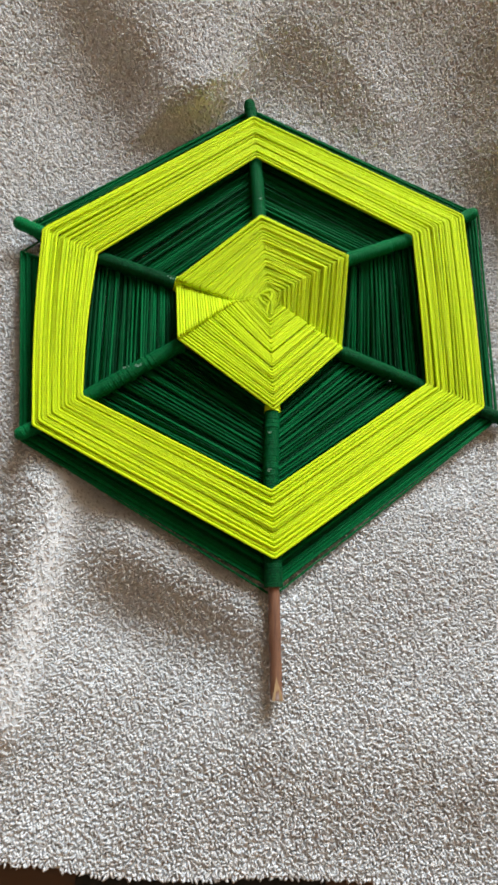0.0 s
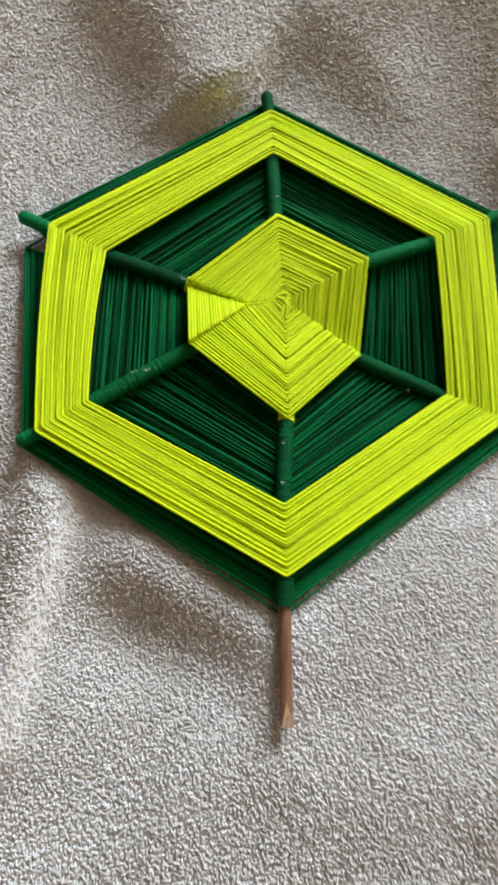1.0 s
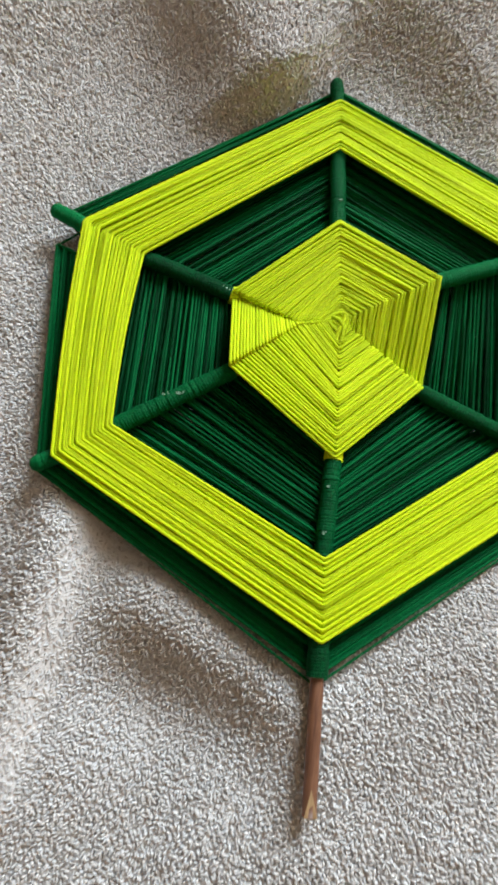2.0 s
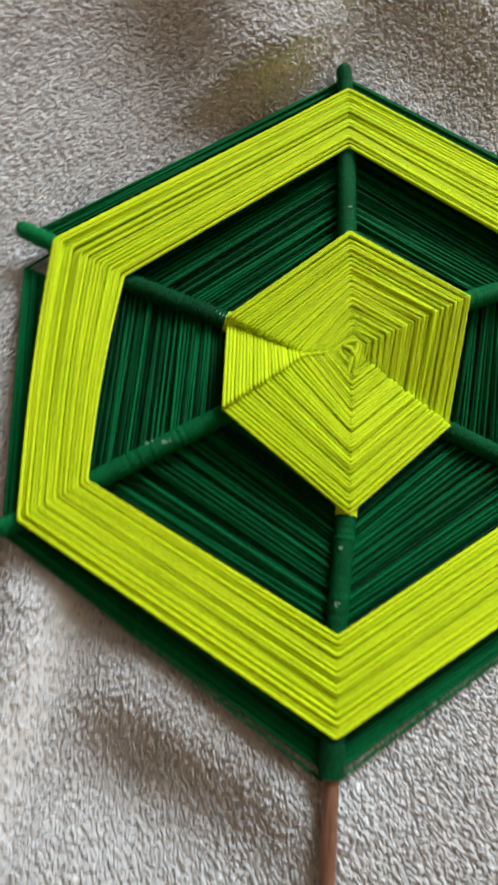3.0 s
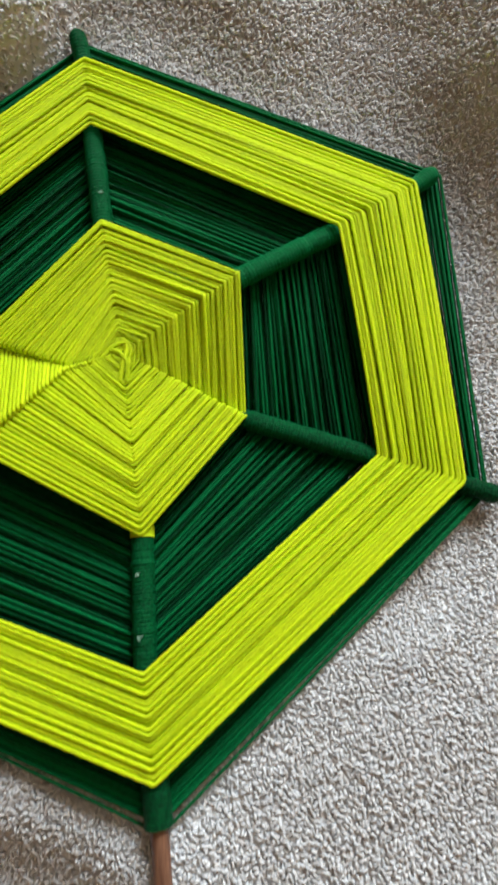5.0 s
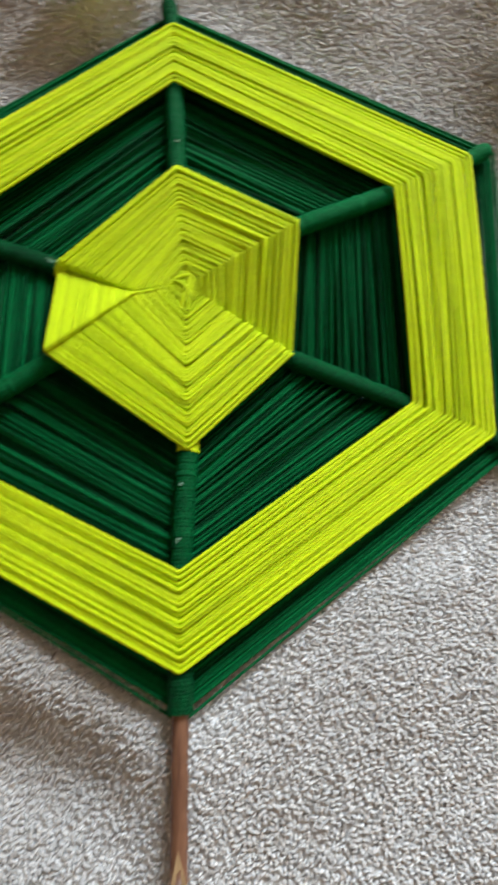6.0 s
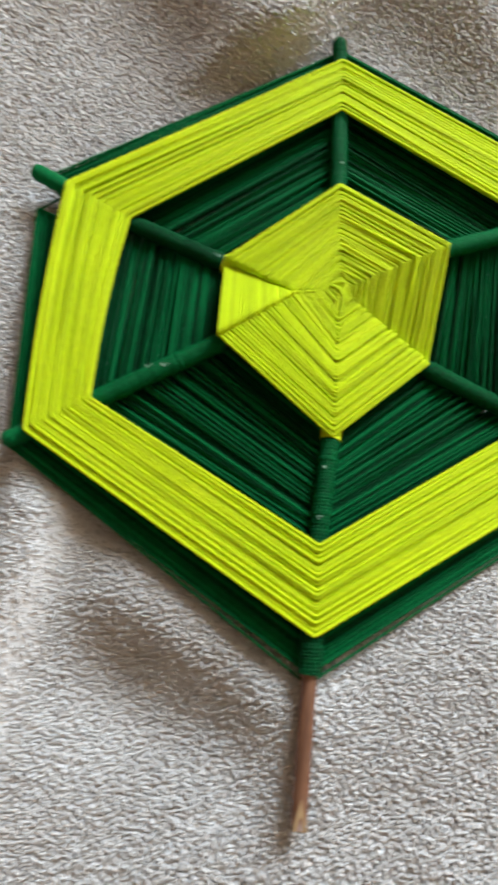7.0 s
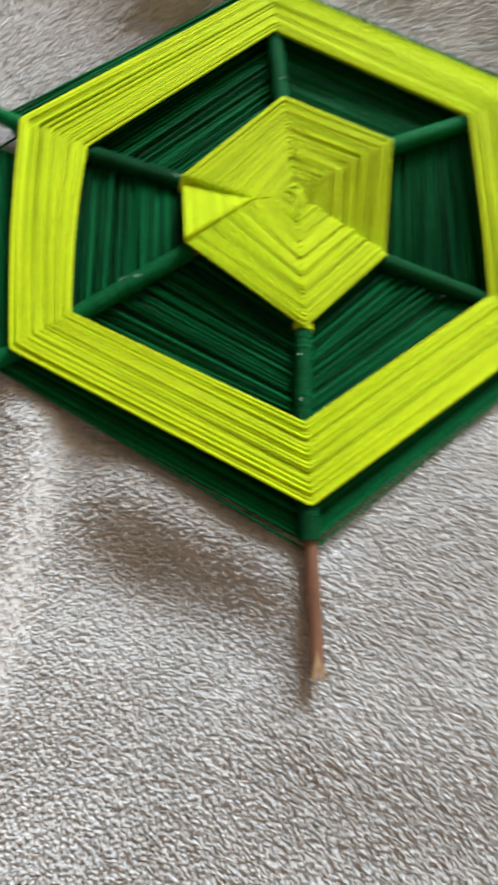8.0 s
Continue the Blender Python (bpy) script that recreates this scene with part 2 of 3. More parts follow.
def towel_height(x, y):
    x, y = np.asarray(x, float), np.asarray(y, float)
    h = 0.0022 * np.sin(31 * x + 9 * y + 1.0) * np.sin(23 * y - 12 * x) + 0.0012 * np.sin(71 * x - 40 * y) * np.sin(57 * y + 33 * x + 2)
    for x0, y0, x1, y1, high, wide in FOLDS:
        dx, dy = x1 - x0, y1 - y0
        t = np.clip(((x - x0) * dx + (y - y0) * dy) / (dx * dx + dy * dy), 0, 1)
        d2 = (x - x0 - t * dx) ** 2 + (y - y0 - t * dy) ** 2
        h = h + high * np.exp(-d2 / (2 * wide * wide))
    near = 1 / (1 + np.exp((y + 0.060) / 0.012))
    h = h + near * 0.0085 / (1 + np.exp(-(x + 0.007 - 0.55 * (y + 0.142)) / 0.0042))       # flat ground that steps down to a hollow in the west
    h = h + (0.0070 + 0.0115 / (1 + np.exp((x + 0.026) / 0.008))) / (1 + np.exp(-(0.68 * (x + 0.0700) + 0.73 * (y - 0.1160)) / 0.0070)) / (1 + np.exp(-(y - 0.060) / 0.010))    # a broad swell at the far side
    h = h + 0.36 * 0.02 * (np.logaddexp(0, (y - 0.110) / 0.02) - 2 * np.logaddexp(0, (y - 0.27) / 0.02) + np.logaddexp(0, (y - 0.43) / 0.02))
    turn = np.arctan2(y + 0.006, x)
    reach = np.hypot(x, y + 0.006) / (0.112 + 0.010 * np.cos(6 * (turn - 1.6)))
    free = np.clip((reach - 0.99) / (0.13 + (0.32 / (1 + np.exp(-(x + 0.016) / 0.005)) - 0.03) / (1 + np.exp(-(y - 0.03) / 0.01))), 0, 1)
    free = free * free * (3 - 2 * free)                      # pressed down under the mandala
    h = h * free + np.minimum(h, 0.0025 - 0.0025 / (1 + np.exp((0.085 - x) / 0.006)) + 0.0042 / (1 + np.exp((0.5 * x + y + 0.05) / 0.012))) * (1 - free)
    lip = -0.49 * (x + 0.050) + 0.87 * (y - 0.0985)           # a steep lip of cloth behind the far rim
    h = h + 0.0095 * np.exp(-((x + 0.050) / 0.024) ** 4 - np.clip(lip, 0, 1) / 0.035) / (1 + np.exp(-np.clip(lip / 0.0020, -50, 50)))
    rest = np.clip((y - EDGE_Y) / 0.05, 0, 1)
    rest = 0.45 + 0.55 * rest * rest * (3 - 2 * rest)      # flat at the front hem
    return 0.0005 + rest * (h + 0.002)


def towel_edge(x):
    return EDGE_Y - 0.015 * np.asarray(x, float) + 0.0012 * np.sin(50 * np.asarray(x, float))


towel = tagged(new("towel"), "grey-beige terry towel with soft folds, spread on the table", "towel")
gx = np.linspace(-0.42, 0.42, 211)
gv = np.linspace(0, 1, 181)
X, V = np.meshgrid(gx, gv)
Y = towel_edge(X) + V * (0.52 - towel_edge(X))
Z = towel_height(X, Y)
top = np.stack([X, Y, Z], -1).reshape(-1, 3)
under = top.copy()
under[:, 2] = np.maximum(under[:, 2] - 0.003, TABLE_Z + 0.0005)
w, h = len(gx), len(gv)
quads = [(j * w + i, j * w + i + 1, (j + 1) * w + i + 1, (j + 1) * w + i) for j in range(h - 1) for i in range(w - 1)]
m0 = len(top)
faces = quads + [tuple(m0 + k for k in reversed(q)) for q in quads]
ring = [i for i in range(w)] + [j * w + w - 1 for j in range(1, h)] + [(h - 1) * w + i for i in range(w - 2, -1, -1)] + [j * w for j in range(h - 2, 0, -1)]
faces += [(a, m0 + a, m0 + b, b) for a, b in zip(ring, ring[1:] + ring[:1])]
part("cloth", mesh_of("cloth", np.concatenate([top, under]), faces, TOWEL), towel)


def pile(seed, x0, x1, y1, gap, size, outer):
    """Terry loops as short bent worms over the cloth, one mesh: fine ones in the middle of the towel, coarser ones round it."""
    rng = np.random.default_rng(seed)
    nx, ny = int((x1 - x0) / gap), int((y1 - EDGE_Y + 0.02) / gap)
    gx, gy = np.meshgrid(np.arange(nx), np.arange(ny))
    x = x0 + (gx + 0.5 * (gy % 2) + rng.uniform(-0.3, 0.3, gx.shape)).ravel() * gap
    y = EDGE_Y - 0.015 + (gy + rng.uniform(-0.3, 0.3, gy.shape)).ravel() * gap
    far = np.clip(y, 0, 1)
    middle = (x > -0.148 - 0.2 * far) & (x < 0.130 + 0.12 * far) & (y < 0.200)
    hidden = np.hypot(x, y + 0.005) < 0.086
    keep = (y > towel_edge(x)) & ~hidden & (middle != outer)
    x, y = x[keep], y[keep]
    n = len(x)
    z = towel_height(x, y)
    way = 2.2 * np.sin(26 * x + 3) + 2.0 * np.sin(31 * y + 14 * x) + 1.3 * np.sin(90 * x - 77 * y) + rng.normal(0, 1.7, n)
    edge = np.clip(1 - (y - towel_edge(x)) / 0.006, 0, 1)
    way = way * (1 - edge) + edge * (-1.57 + rng.normal(0, 0.35, n))
    lean = np.stack([np.cos(way), np.sin(way)], 1)
    across = np.stack([-np.sin(way), np.cos(way)], 1)
    length = rng.uniform(0.0009, 0.0017, n) * size
    thick = rng.uniform(0.00046, 0.00064, n) * size
    tall = rng.uniform(0.0007, 0.0016, n) * (0.5 + 0.5 * size)
    curl = rng.normal(0, 0.55, n) * length
    spine = -0.0775 - 0.0090 * np.clip((-y - 0.095) / 0.06, 0, 1.6) ** 0.9          # a crease where the loops are pressed flat
    flat = np.exp(-((x - spine) / 0.0085) ** 2) * (y < -0.075) * np.clip((y + 0.215) / 0.03, 0, 1)
    tall = tall * (1 - 0.75 * flat)
    thick = thick * (1 - 0.30 * flat)
    bent = [(-0.1, 0.0, -0.1, 1.0, 0.2), (0.2, 0.1, 0.85, 1.0, 0.7), (0.62, 0.45, 1.0, 0.95, 1.35), (0.95, 0.95, 0.72, 0.8, 1.5)]
    out = np.empty((n, 13, 3))
    for i, (along, aside, up, wide, tilt) in enumerate(bent):
        for k in range(3):
            a = k * np.pi * 2 / 3 + np.pi / 2
            c, q = np.cos(a) * thick * wide * 1.15, np.sin(a) * thick * wide
            out[:, i * 3 + k, :2] = np.stack([x, y], 1) + lean * (along * length - q * np.cos(tilt))[:, None] + across * (c + aside * curl)[:, None]
            out[:, i * 3 + k, 2] = z + up * tall + q * np.sin(tilt)
    out[:, 12, :2] = np.stack([x, y], 1) + lean * (1.15 * length)[:, None] + across * (1.3 * curl)[:, None]
    out[:, 12, 2] = z + 0.4 * tall
    quad = np.array([(i * 3 + k, i * 3 + (k + 1) % 3, i * 3 + 3 + (k + 1) % 3, i * 3 + 3 + k) for i in range(3) for k in range(3)])
    tri = np.array([(9 + k, 9 + (k + 1) % 3, 12) for k in range(3)])
    base = (np.arange(n) * 13)[:, None, None]
    q, t = (quad[None] + base).reshape(-1, 4), (tri[None] + base).reshape(-1, 3)
    me = bpy.data.meshes.new("terry_nap")
    me.vertices.add(n * 13)
    me.vertices.foreach_set("co", out.ravel())
    me.loops.add(q.size + t.size)
    me.loops.foreach_set("vertex_index", np.concatenate([q.ravel(), t.ravel()]).astype(np.int32))
    me.polygons.add(len(q) + len(t))
    starts = np.concatenate([np.arange(len(q)) * 4, q.size + np.arange(len(t)) * 3]).astype(np.int32)
    me.polygons.foreach_set("loop_start", starts)
    me.polygons.foreach_set("use_smooth", np.ones(len(q) + len(t), bool))
    me.materials.append(TOWEL)
    me.update(calc_edges=True)
    me.validate()
    return me


tagged(part("terry_nap", pile(5, -0.20, 0.165, 0.25, 0.00116, 1.00, False), towel, "short looped terry pile"), kind="stuff")
tagged(part("terry_nap", pile(6, -0.41, 0.41, 0.51, 0.0060, 3.9, True), towel, "short looped terry pile"), kind="stuff")

# ---- the yarn mandala ----
# corners on the six half sticks, clockwise from the far one
CORE = [(-0.0058, 0.0423, 0.0226), (0.0360, 0.0226, 0.0276), (0.0369, -0.0187, 0.0138), (0.0049, -0.0543, 0.0204), (-0.0394, -0.0293, 0.0246), (-0.0432, 0.0071, 0.0158)]
INNER = [(-0.0096, 0.0785, 0.0208), (0.0676, 0.0389, 0.0262), (0.0784, -0.0320, 0.0126), (0.0052, -0.0919, 0.0224), (-0.0766, -0.0563, 0.0214), (-0.0807, 0.0151, 0.0178)]
OUTER = [(-0.0121, 0.1049, 0.0180), (0.0970, 0.0580, 0.0215), (0.1059, -0.0417, 0.0135), (0.0077, -0.1201, 0.0225), (-0.0953, -0.0715, 0.0212), (-0.1065, 0.0247, 0.0180)]
TIPS = [(-0.0150, 0.1168, 0.0160), (0.1056, 0.0640, 0.0175), (0.1180, -0.0465, 0.0105), (0.0112, -0.1728, 0.0182), (-0.1030, -0.0760, 0.0160), (-0.1196, 0.0268, 0.0175)]
STICK_R, HANDLE_R, YARN_R = 0.0030, 0.00245, 0.00067
mandala = tagged(new("yarn_mandala"), "six-sided lime and dark green yarn mandala wound on wooden sticks", "yarn craft")


def corner(table, s, drop=0.0):
    return np.array(table[s], float) - (0, 0, drop)


def loop_points(corners, step=0.0013, soft=0.0007, bow=None):
    """A closed strand through six corners, turned softly over each stick."""
    pts = []
    n = len(corners)
    for s in range(n):
        a, b = corners[s], corners[(s + 1) % n]
        d = b - a
        length = np.linalg.norm(d) + 1e-9
        if length < 0.003:
            pts += [a + d * t for t in (0.0, 0.5)]
            continue
        cut = min(soft / length, 0.3)
        pts.append(a + (corners[s - 1] - a) * min(soft / (np.linalg.norm(corners[s - 1] - a) + 1e-9), 0.3) * 0.35 + (b - a) * cut * 0.35)
        k = max(2, int(length * (1 - 2 * cut) / step))
        out = np.array((d[1], -d[0], 0.0)) / length
        out *= math.copysign(1.0, float(np.dot(out, a + b)))
        slack = bow[s] if bow and s in bow else 0.0
        for t in np.linspace(cut, 1 - cut, k):
            pts.append(a + d * t + out * slack * math.sin(math.pi * t))
    return np.array(pts)


def strand(name, corners, radius, mat, parent, rng, bow=None):
    v, f = tube(loop_points(corners, bow=bow), radius, 7, True, 0.11, rng.uniform(0.0028, 0.0040), rng.uniform(0, 6.28))
    return part(name, mesh_of(name, v, f, mat), parent)


def wraps(points_radius, mat, name, parent, label="", turn=0.0011, seed=0, cap=False):
    """Yarn wound round a stick: a ribbed sleeve whose ribs run as one screw thread."""
    rng = np.random.default_rng(seed)
    (a, b, r) = points_radius
    a, b = np.array(a, float), np.array(b, float)
    d = b - a
    length = np.linalg.norm(d)
    d /= length
    side = np.cross(d, (0, 0, 1.0))
    side /= np.linalg.norm(side)
    up = np.cross(side, d)
    n, sides = max(6, int(length / 0.00022)), 16
    V, F = [], []
    wob = rng.normal(0, 1, n // 6 + 8)
    for i in range(n + 1):
        s = length * i / n
        k = s / turn
        swell = 0.00010 * np.interp(k, np.arange(len(wob)), wob)
        end = 1.0
        if cap:
            end = min(1.0, math.sqrt(max(0.02, 1 - max(0, (s - length + r) / r) ** 2)))
        for q in range(sides):
            ang = 2 * math.pi * q / sides
            ridge = abs(math.cos(math.pi * k + ang / 2 + 0.35 * math.sin(k * 0.7)))
            rr = (r + swell - 0.00014 + 0.00016 * (1 - ridge ** 3)) * end
            V.append(a + d * s + (side * math.cos(ang) + up * math.sin(ang)) * rr)
    for i in range(n):
        for q in range(sides):
            p = (q + 1) % sides
            F.append((i * sides + q, i * sides + p, (i + 1) * sides + p, (i + 1) * sides + q))
    F.append(tuple(range(sides)))
    F.append(tuple(n * sides + q for q in reversed(range(sides))))
    return part(name, mesh_of(name, V, F, mat), parent, label)


# sticks: each a slim round rod through two opposite arms, a little bowed by the wound yarn; the near one goes on as a handle
SINK = 2 * YARN_R + STICK_R + 0.0006


def arm(s):
    return [corner(CORE, s, SINK), corner(INNER, s, SINK), corner(OUTER, s, SINK), np.array(TIPS[s])]


def rod_line(s):
    nodes = list(reversed(arm(s))) + [np.array((0.0, -0.004, 0.0128))] + arm(s + 3)
    keep = []
    for a, b in zip(nodes, nodes[1:]):
        keep += [a + (b - a) * t for t in np.linspace(0, 1, 14)[:-1]]
    line = np.array(keep + [nodes[-1]])
    for _ in range(4):
        line[1:-1] = (line[:-2] + 2 * line[1:-1] + line[2:]) / 4
    return line


for s in range(3):
    line = rod_line(s)
    if s == 0:
        bare = np.clip((-0.118 - line[1:, 1]) / 0.006, 0, 1)         # slimmer inside the winding
        v, f = tube(line[1:], 0.0021 + (HANDLE_R - 0.0021) * bare, 14)
        v = v.copy()
        for i in range(len(v)):
            v[i] += 0.00010 * np.sin(v[i][1] * 500 + i % 14) * np.array((1, 0, 0.5))
        part("stick", mesh_of("stick", v, f, STICK), mandala, "bare reddish brown wooden stick that serves as a handle")
        b = line[-1]
        end = line[-1] - line[-8]
        end /= np.linalg.norm(end)
        chip_tip, chip_back = b + end * 0.0002, b - end * 0.0085
        side = np.cross(end, (0, 0, 1.0))
        lift = np.array((0, 0, HANDLE_R + 0.00015))
        cv = [chip_back + lift * 1.02 + side * 0.0002, chip_tip + lift * 0.86 - side * 0.0024, chip_tip + lift * 0.86 + side * 0.0021,
              chip_back - lift * 0.1 - side * 0.0003, chip_tip - lift * 0.9 - side * 0.0012, chip_tip - lift * 0.9 + side * 0.0012]
        part("split_end", mesh_of("split_end", cv, [(0, 2, 1), (5, 3, 4), (0, 1, 4, 3), (1, 2, 5, 4), (2, 0, 3, 5)], CUT, False), mandala, "pale bare wood where the stick was cut")
    else:
        v, f = tube(line[3:-3], 0.0021, 12)
        part("stick", mesh_of("stick", v, f, STICK), mandala)

rng = np.random.default_rng(11)

# spokes wound with green yarn between the two lime bands, and the wound tips
for s in range(6):
    drop = SINK
    c, i, o, t = corner(CORE, s, drop), corner(INNER, s, drop), corner(OUTER, s, drop), np.array(TIPS[s])
    wraps((c + (c - i) * 0.05, i + (o - i) * 0.10, STICK_R + 0.0004), GREEN, "spoke_wrap", mandala, seed=s)
    if s == 3:
        e = o + (t - o) * 0.20
        wraps((i + (o - i) * 0.85, e, STICK_R + 0.0009), GREEN, "tip_wrap", mandala, seed=20 + s)
    else:
        wraps((i + (o - i) * 0.85, t, STICK_R + 0.0001), GREEN, "tip_wrap", mandala, seed=20 + s, cap=True)


def band(name, label, mat, inner, outer, count, drop, radius, seed, spread=0.00022, rise=0.00025, bend=None, lifts=None, below=1.6, bow=None, split=None, calm=()):
    """A band of strands between two six-cornered rings; its own mesh is the cord that closes the winding."""
    rng = np.random.default_rng(seed)
    rings = []
    for k in range(count):
        f = (k + 0.5) / count
        ring = []
        wander = rng.normal(0, spread * 0.6)
        for s in range(6):
            a, b = np.array(inner[s], float), np.array(outer[s], float)
            p = a + (b - a) * f
            if bend and s in bend:                         # this arm kinks at a fraction of its length
                at, k = bend[s][0], np.array(bend[s][1])
                p = a + (k - a) * f / at if f < at else k + (b - k) * (f - at) / (1 - at)
            out = (b - a) / (np.linalg.norm(b - a) + 1e-9)
            loose = 0.3 if s in calm else 1.0
            p = p + out * loose * (wander + rng.normal(0, spread)) + np.array((0, 0, loose * rng.normal(0, rise) - drop))
            if split and s in split:                       # the strand dives under the stick and comes up further on
                aside = np.array(split[s])
                ring += [p + aside, p * (0.90, 0.90, 1) + aside - (0, 0, 0.0010), p * (0.90, 0.90, 1) + aside * 0.5 - (0, 0, 0.0030), p]
            elif lifts and s in lifts:                       # the strand arrives and leaves at different heights
                low, high = lifts[s]
                ring.append(p + np.array((0, 0, low * f)))
                ring.append(p + np.array((0, 0, high * f)))
            else:
                ring.append(p)
        rings.append(ring)
    path = []                                              # one long yarn lies underneath, turn after turn
    for a, b in zip(rings, rings[1:]):
        mid = [(p + q) / 2 - np.array((0, 0, radius * below)) for p, q in zip(a, b)]
        path.append(loop_points(mid, 0.004, bow=bow))
    V, F = tube(np.concatenate(path), radius * (1.0 if below < 2.2 else 1.45), 6)
    holder = part(name, mesh_of(name, V, F, mat), mandala, label)
    for ring in rings:
        strand("yarn_strand", ring, radius * rng.uniform(0.86, 1.10), mat, holder, rng, bow)
    return holder


def between(a, b, f):
    return [tuple(p[i] + (q[i] - p[i]) * f for i in range(3)) for p, q in zip(a, b)]


HUB = [(-0.0001, 0.0008, 0.0206), (0.0008, 0.0004, 0.0207), (0.0008, -0.0004, 0.0205), (0.0001, -0.0008, 0.0206), (-0.0010, -0.0007, 0.0207), (-0.0010, 0.0003, 0.0205)]
LIFTS = {4: (0.0032, 0.0054), 5: (-0.0036, 0.0), 2: (-0.0022, 0.0012), 1: (0.0, 0.0006)}
KINK = {4: (0.40, (-0.0158, -0.0056, 0.0212)), 5: (0.40, (-0.0162, -0.0034, 0.0202))}
band("centre_panel", "lime yarn wound to the middle", LIME, HUB, CORE, 37, YARN_R, YARN_R * 0.92, 3, 0.00030, 0.00034, KINK, LIFTS, below=2.0, calm=(4, 5))
band("green_band", "dark green yarn strands wound behind the sticks", GREEN, between(CORE, INNER, -0.18), between(CORE, INNER, 1.32), 50, 2 * STICK_R + 0.0022, 0.00047, 4, 0.00050, 0.0008, below=5.0)
band("lime_band", "lime yarn strands wound over the sticks", LIME, INNER, OUTER, 28, YARN_R, YARN_R * 0.93, 5, 0.00050, 0.00036, below=1.9, bow={4: 0.0013, 1: 0.0005})
EDGE_IN = between(INNER, OUTER, 0.66)
EDGE_OUT = []
for s, (f, lift) in enumerate(((1.42, 0.0022), (1.40, 0.0015), (1.32, 0.0020), (1.40, 0.0), (1.31, 0.0), (1.36, 0.0022))):
    x, y, z = between(INNER, OUTER, f)[s]
    EDGE_OUT.append((x, y, z + lift))
band("green_edge", "dark green outer rim strands behind the sticks", GREEN, EDGE_IN, EDGE_OUT, 19, 2 * STICK_R + 0.0020, 0.00052, 6, 0.00040, 0.0005, below=2.4, split={5: (-0.0012, -0.0120, -0.0030)})

# one outer turn that sags away from the rim beside the handle
loose = [np.array(p) - (0, 0, 2 * STICK_R + 0.0022) for p in EDGE_OUT]
loose[3] = loose[3] + (0.0002, -0.0026, 0.0)
strand("loose_strand", loose[:5] + [loose[5] + (0, -0.0120, -0.0030)], 0.00048, GREEN, mandala, np.random.default_rng(8))

# the first turns, twisted over one another in the middle
TWISTS = [[(-0.0070, -0.0028), (-0.0030, 0.0020), (0.0012, 0.0036), (0.0030, 0.0008), (0.0014, -0.0050)],
          [(0.0004, 0.0050), (0.0018, 0.0012), (0.0002, -0.0032), (-0.0006, -0.0084)],
          [(-0.0040, 0.0012), (-0.0006, 0.0000), (0.0016, -0.0030), (0.0014, -0.0088)]]
for k, turns in enumerate(TWISTS):
    t = np.linspace(0, len(turns) - 1, 26)
    line = np.stack([np.interp(t, range(len(turns)), [q[i] for q in turns]) for i in range(2)] + [0.0196 + 0.0009 * np.sin(np.pi * t / t[-1]) + 0.0002 * k], 1)
    for _ in range(6):
        line[1:-1] = (line[:-2] + 2 * line[1:-1] + line[2:]) / 4
    v, f = tube(line, YARN_R * 1.15, 8, False, 0.07, 0.003, k)
    part("centre_knot", mesh_of("centre_knot", v, f, LIME), mandala, "lime yarn twisted together in the middle")

# lime yarn that laps round the sticks at the rim of the middle panel
for s, reach in ((3, 0.016), (5, 0.010)):
    c, i = corner(CORE, s, SINK), corner(INNER, s, SINK)
    wraps((c - (i - c) * 0.08, c + (i - c) * reach, STICK_R + 0.0006), LIME, "lap_wrap", mandala, "lime yarn lapped round the stick", seed=70 + s)


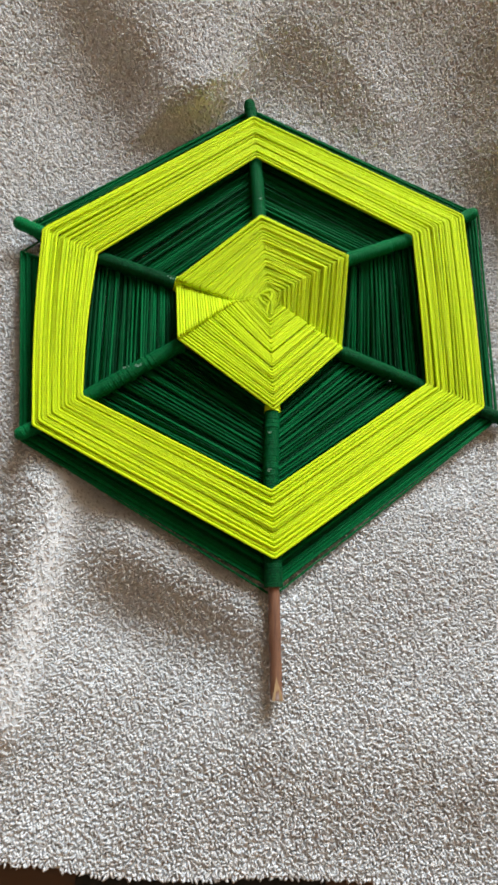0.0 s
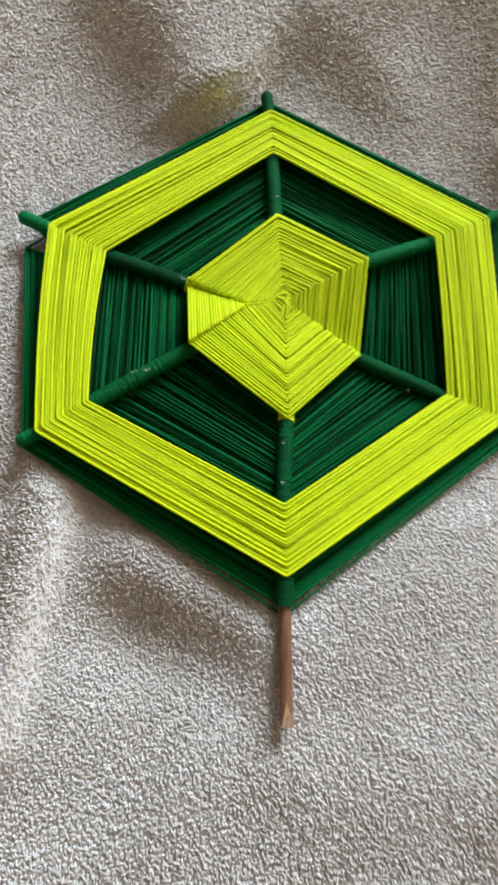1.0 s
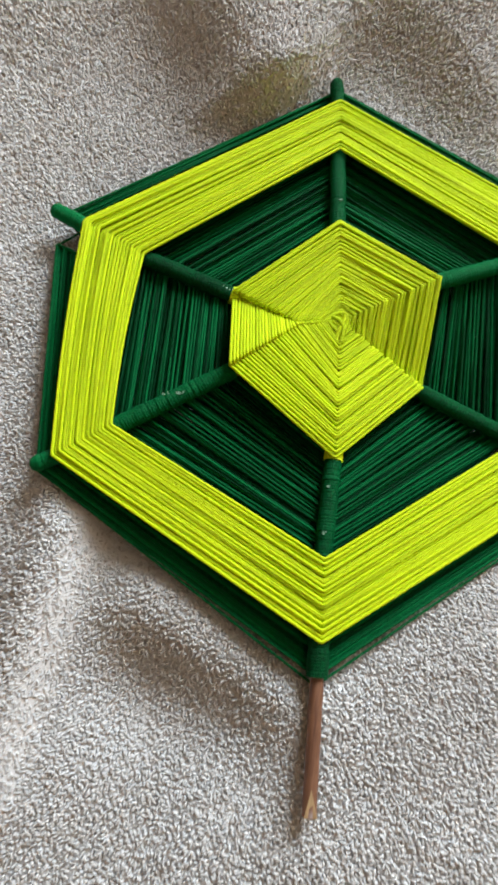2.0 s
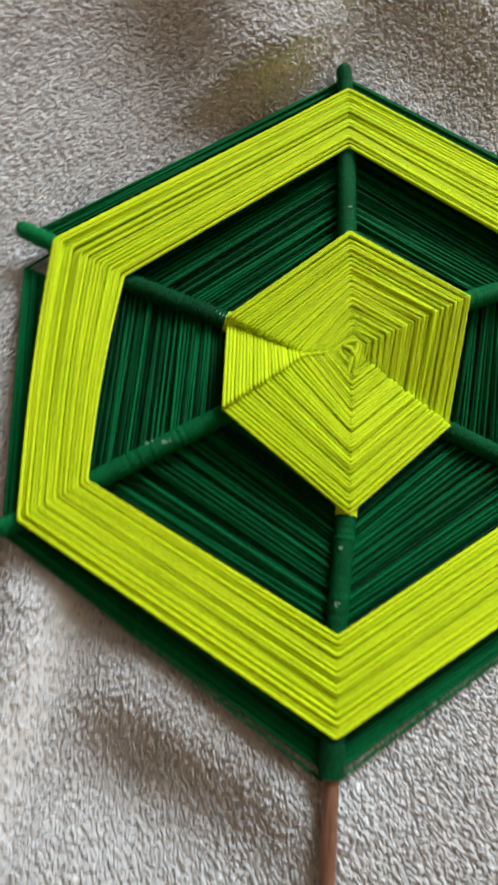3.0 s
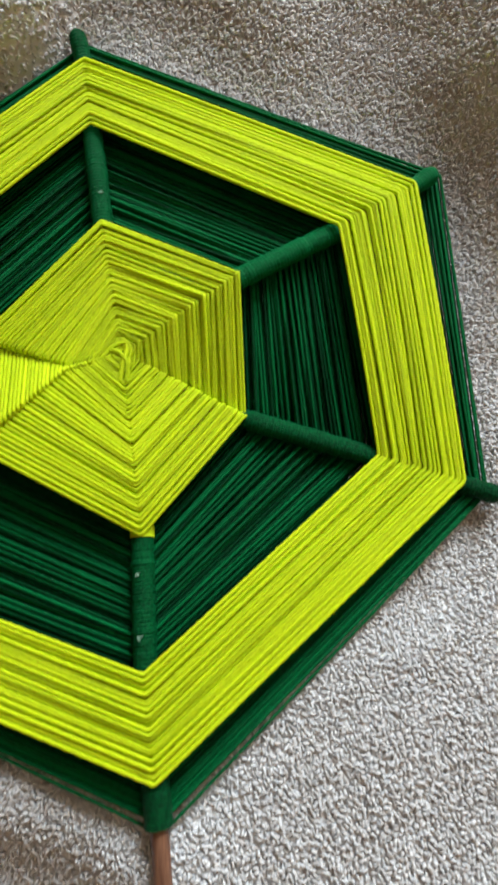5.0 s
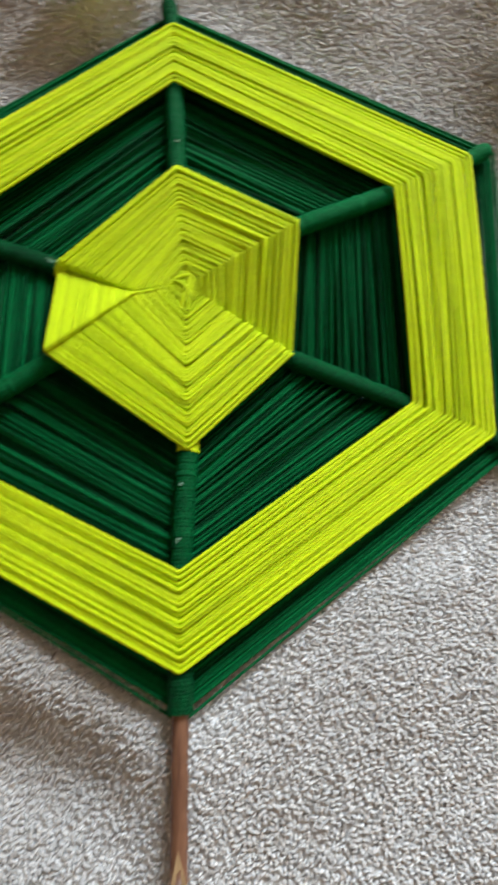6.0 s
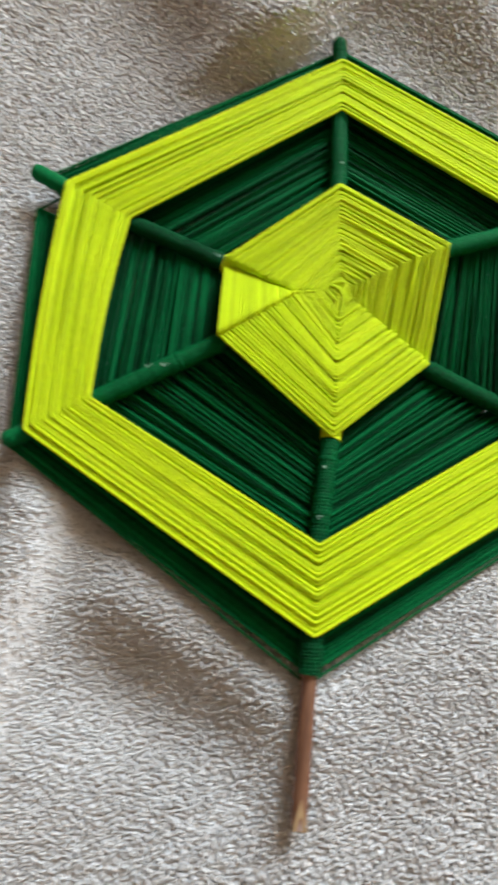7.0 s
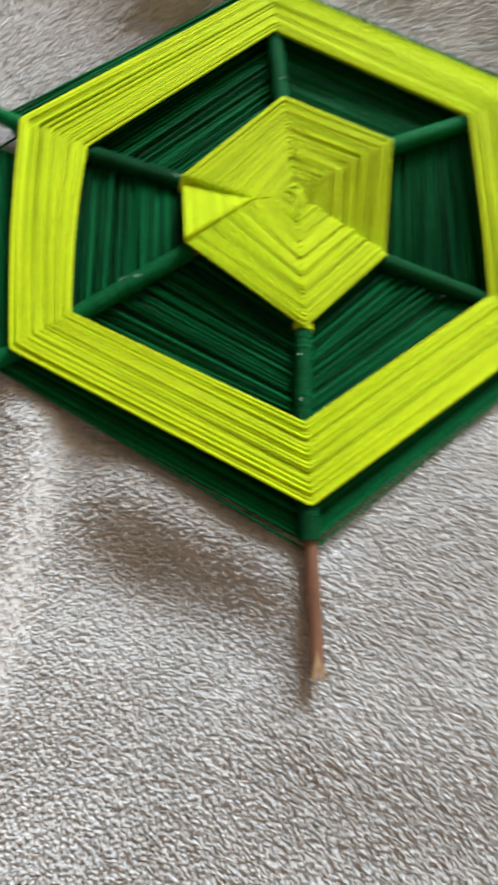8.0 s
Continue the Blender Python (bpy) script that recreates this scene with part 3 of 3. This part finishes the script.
def fuzz(inner, outer, drop, count, mat, seed):
    """Stray fibres that stand off a band of yarn."""
    rng = np.random.default_rng(seed)
    V, F = [], []
    for _ in range(count):
        s, f, t = rng.integers(6), rng.uniform(0.04, 0.96), rng.uniform(0, 1)
        a = np.array(inner[s]) + (np.array(outer[s]) - np.array(inner[s])) * f
        b = np.array(inner[(s + 1) % 6]) + (np.array(outer[(s + 1) % 6]) - np.array(inner[(s + 1) % 6])) * f
        p = a + (b - a) * t - np.array((0, 0, drop))
        along = (b - a) / (np.linalg.norm(b - a) + 1e-9)
        d = along * rng.choice((-1, 1)) * rng.uniform(0.4, 1.2) + rng.normal(0, 0.5, 3)
        d[2] = abs(d[2])
        d /= np.linalg.norm(d)
        size, curl = rng.uniform(0.0006, 0.0014), rng.normal(0, 0.3, 3)
        path = [p + (d * k + curl * k * k) * size for k in (0, 0.4, 0.75, 1.0)]
        v, q = tube(path, 0.00005, 3)
        F += [tuple(i + len(V) for i in g) for g in q]
        V += list(v)
    return mesh_of("fuzz", V, F, mat)


for inner, outer, drop, count, mat, seed in ((HUB, CORE, 0.0, 3200, LIME, 31), (INNER, OUTER, 0.0, 6400, LIME, 32),
                                             (CORE, INNER, 2 * STICK_R + 0.0010, 1600, GREEN, 33), (OUTER, EDGE_OUT, 2 * STICK_R + 0.0010, 700, GREEN, 34)):
    tagged(part("fuzz", fuzz(inner, outer, drop, count, mat, seed), mandala), kind="stuff")

# small glossy highlights on the wound spokes, put in as pale flecks
GLINT = material("pale_glint", (0.26, 0.46, 0.34), 0.3)[0]
for s, f, aside, size in ((4, 0.44, 0.0002, 0.0016), (4, 0.52, 0.0022, 0.0012), (3, 0.76, 0.0010, 0.0010), (0, 0.28, 0.0008, 0.0014), (5, 0.06, 0.0004, 0.0014), (3, 0.30, 0.0014, 0.0008)):
    a, b = corner(CORE, s, SINK), corner(INNER, s, SINK)
    d = (b - a) / np.linalg.norm(b - a)
    mid = a + (b - a) * f
    sidev = np.cross(d, (0, 0, 1.0))
    lift = math.sqrt(max(0.0, (STICK_R + 0.0004) ** 2 - aside ** 2))
    rng = np.random.default_rng(50 + int(100 * f))
    V, F = [], []
    for _ in range(7):
        w = aside + rng.normal(0, 0.0004)
        q = mid + d * rng.normal(0, size * 0.6) + sidev * w + np.array((0, 0, math.sqrt(max(1e-9, (STICK_R + 0.0005) ** 2 - w * w)) - 0.00005))
        e = d * rng.normal(0, 0.3) + sidev
        v, g = tube([q - e * size * 0.35, q - e * size * 0.1 + np.array((0, 0, 0.00008)), q + e * size * 0.3], 0.00012, 5)
        F += [tuple(i + len(V) for i in c) for c in g]
        V += list(v)
    part("glint_spot", mesh_of("glint_spot", V, F, GLINT), mandala, "pale flecks that stand for glints on the wound yarn")
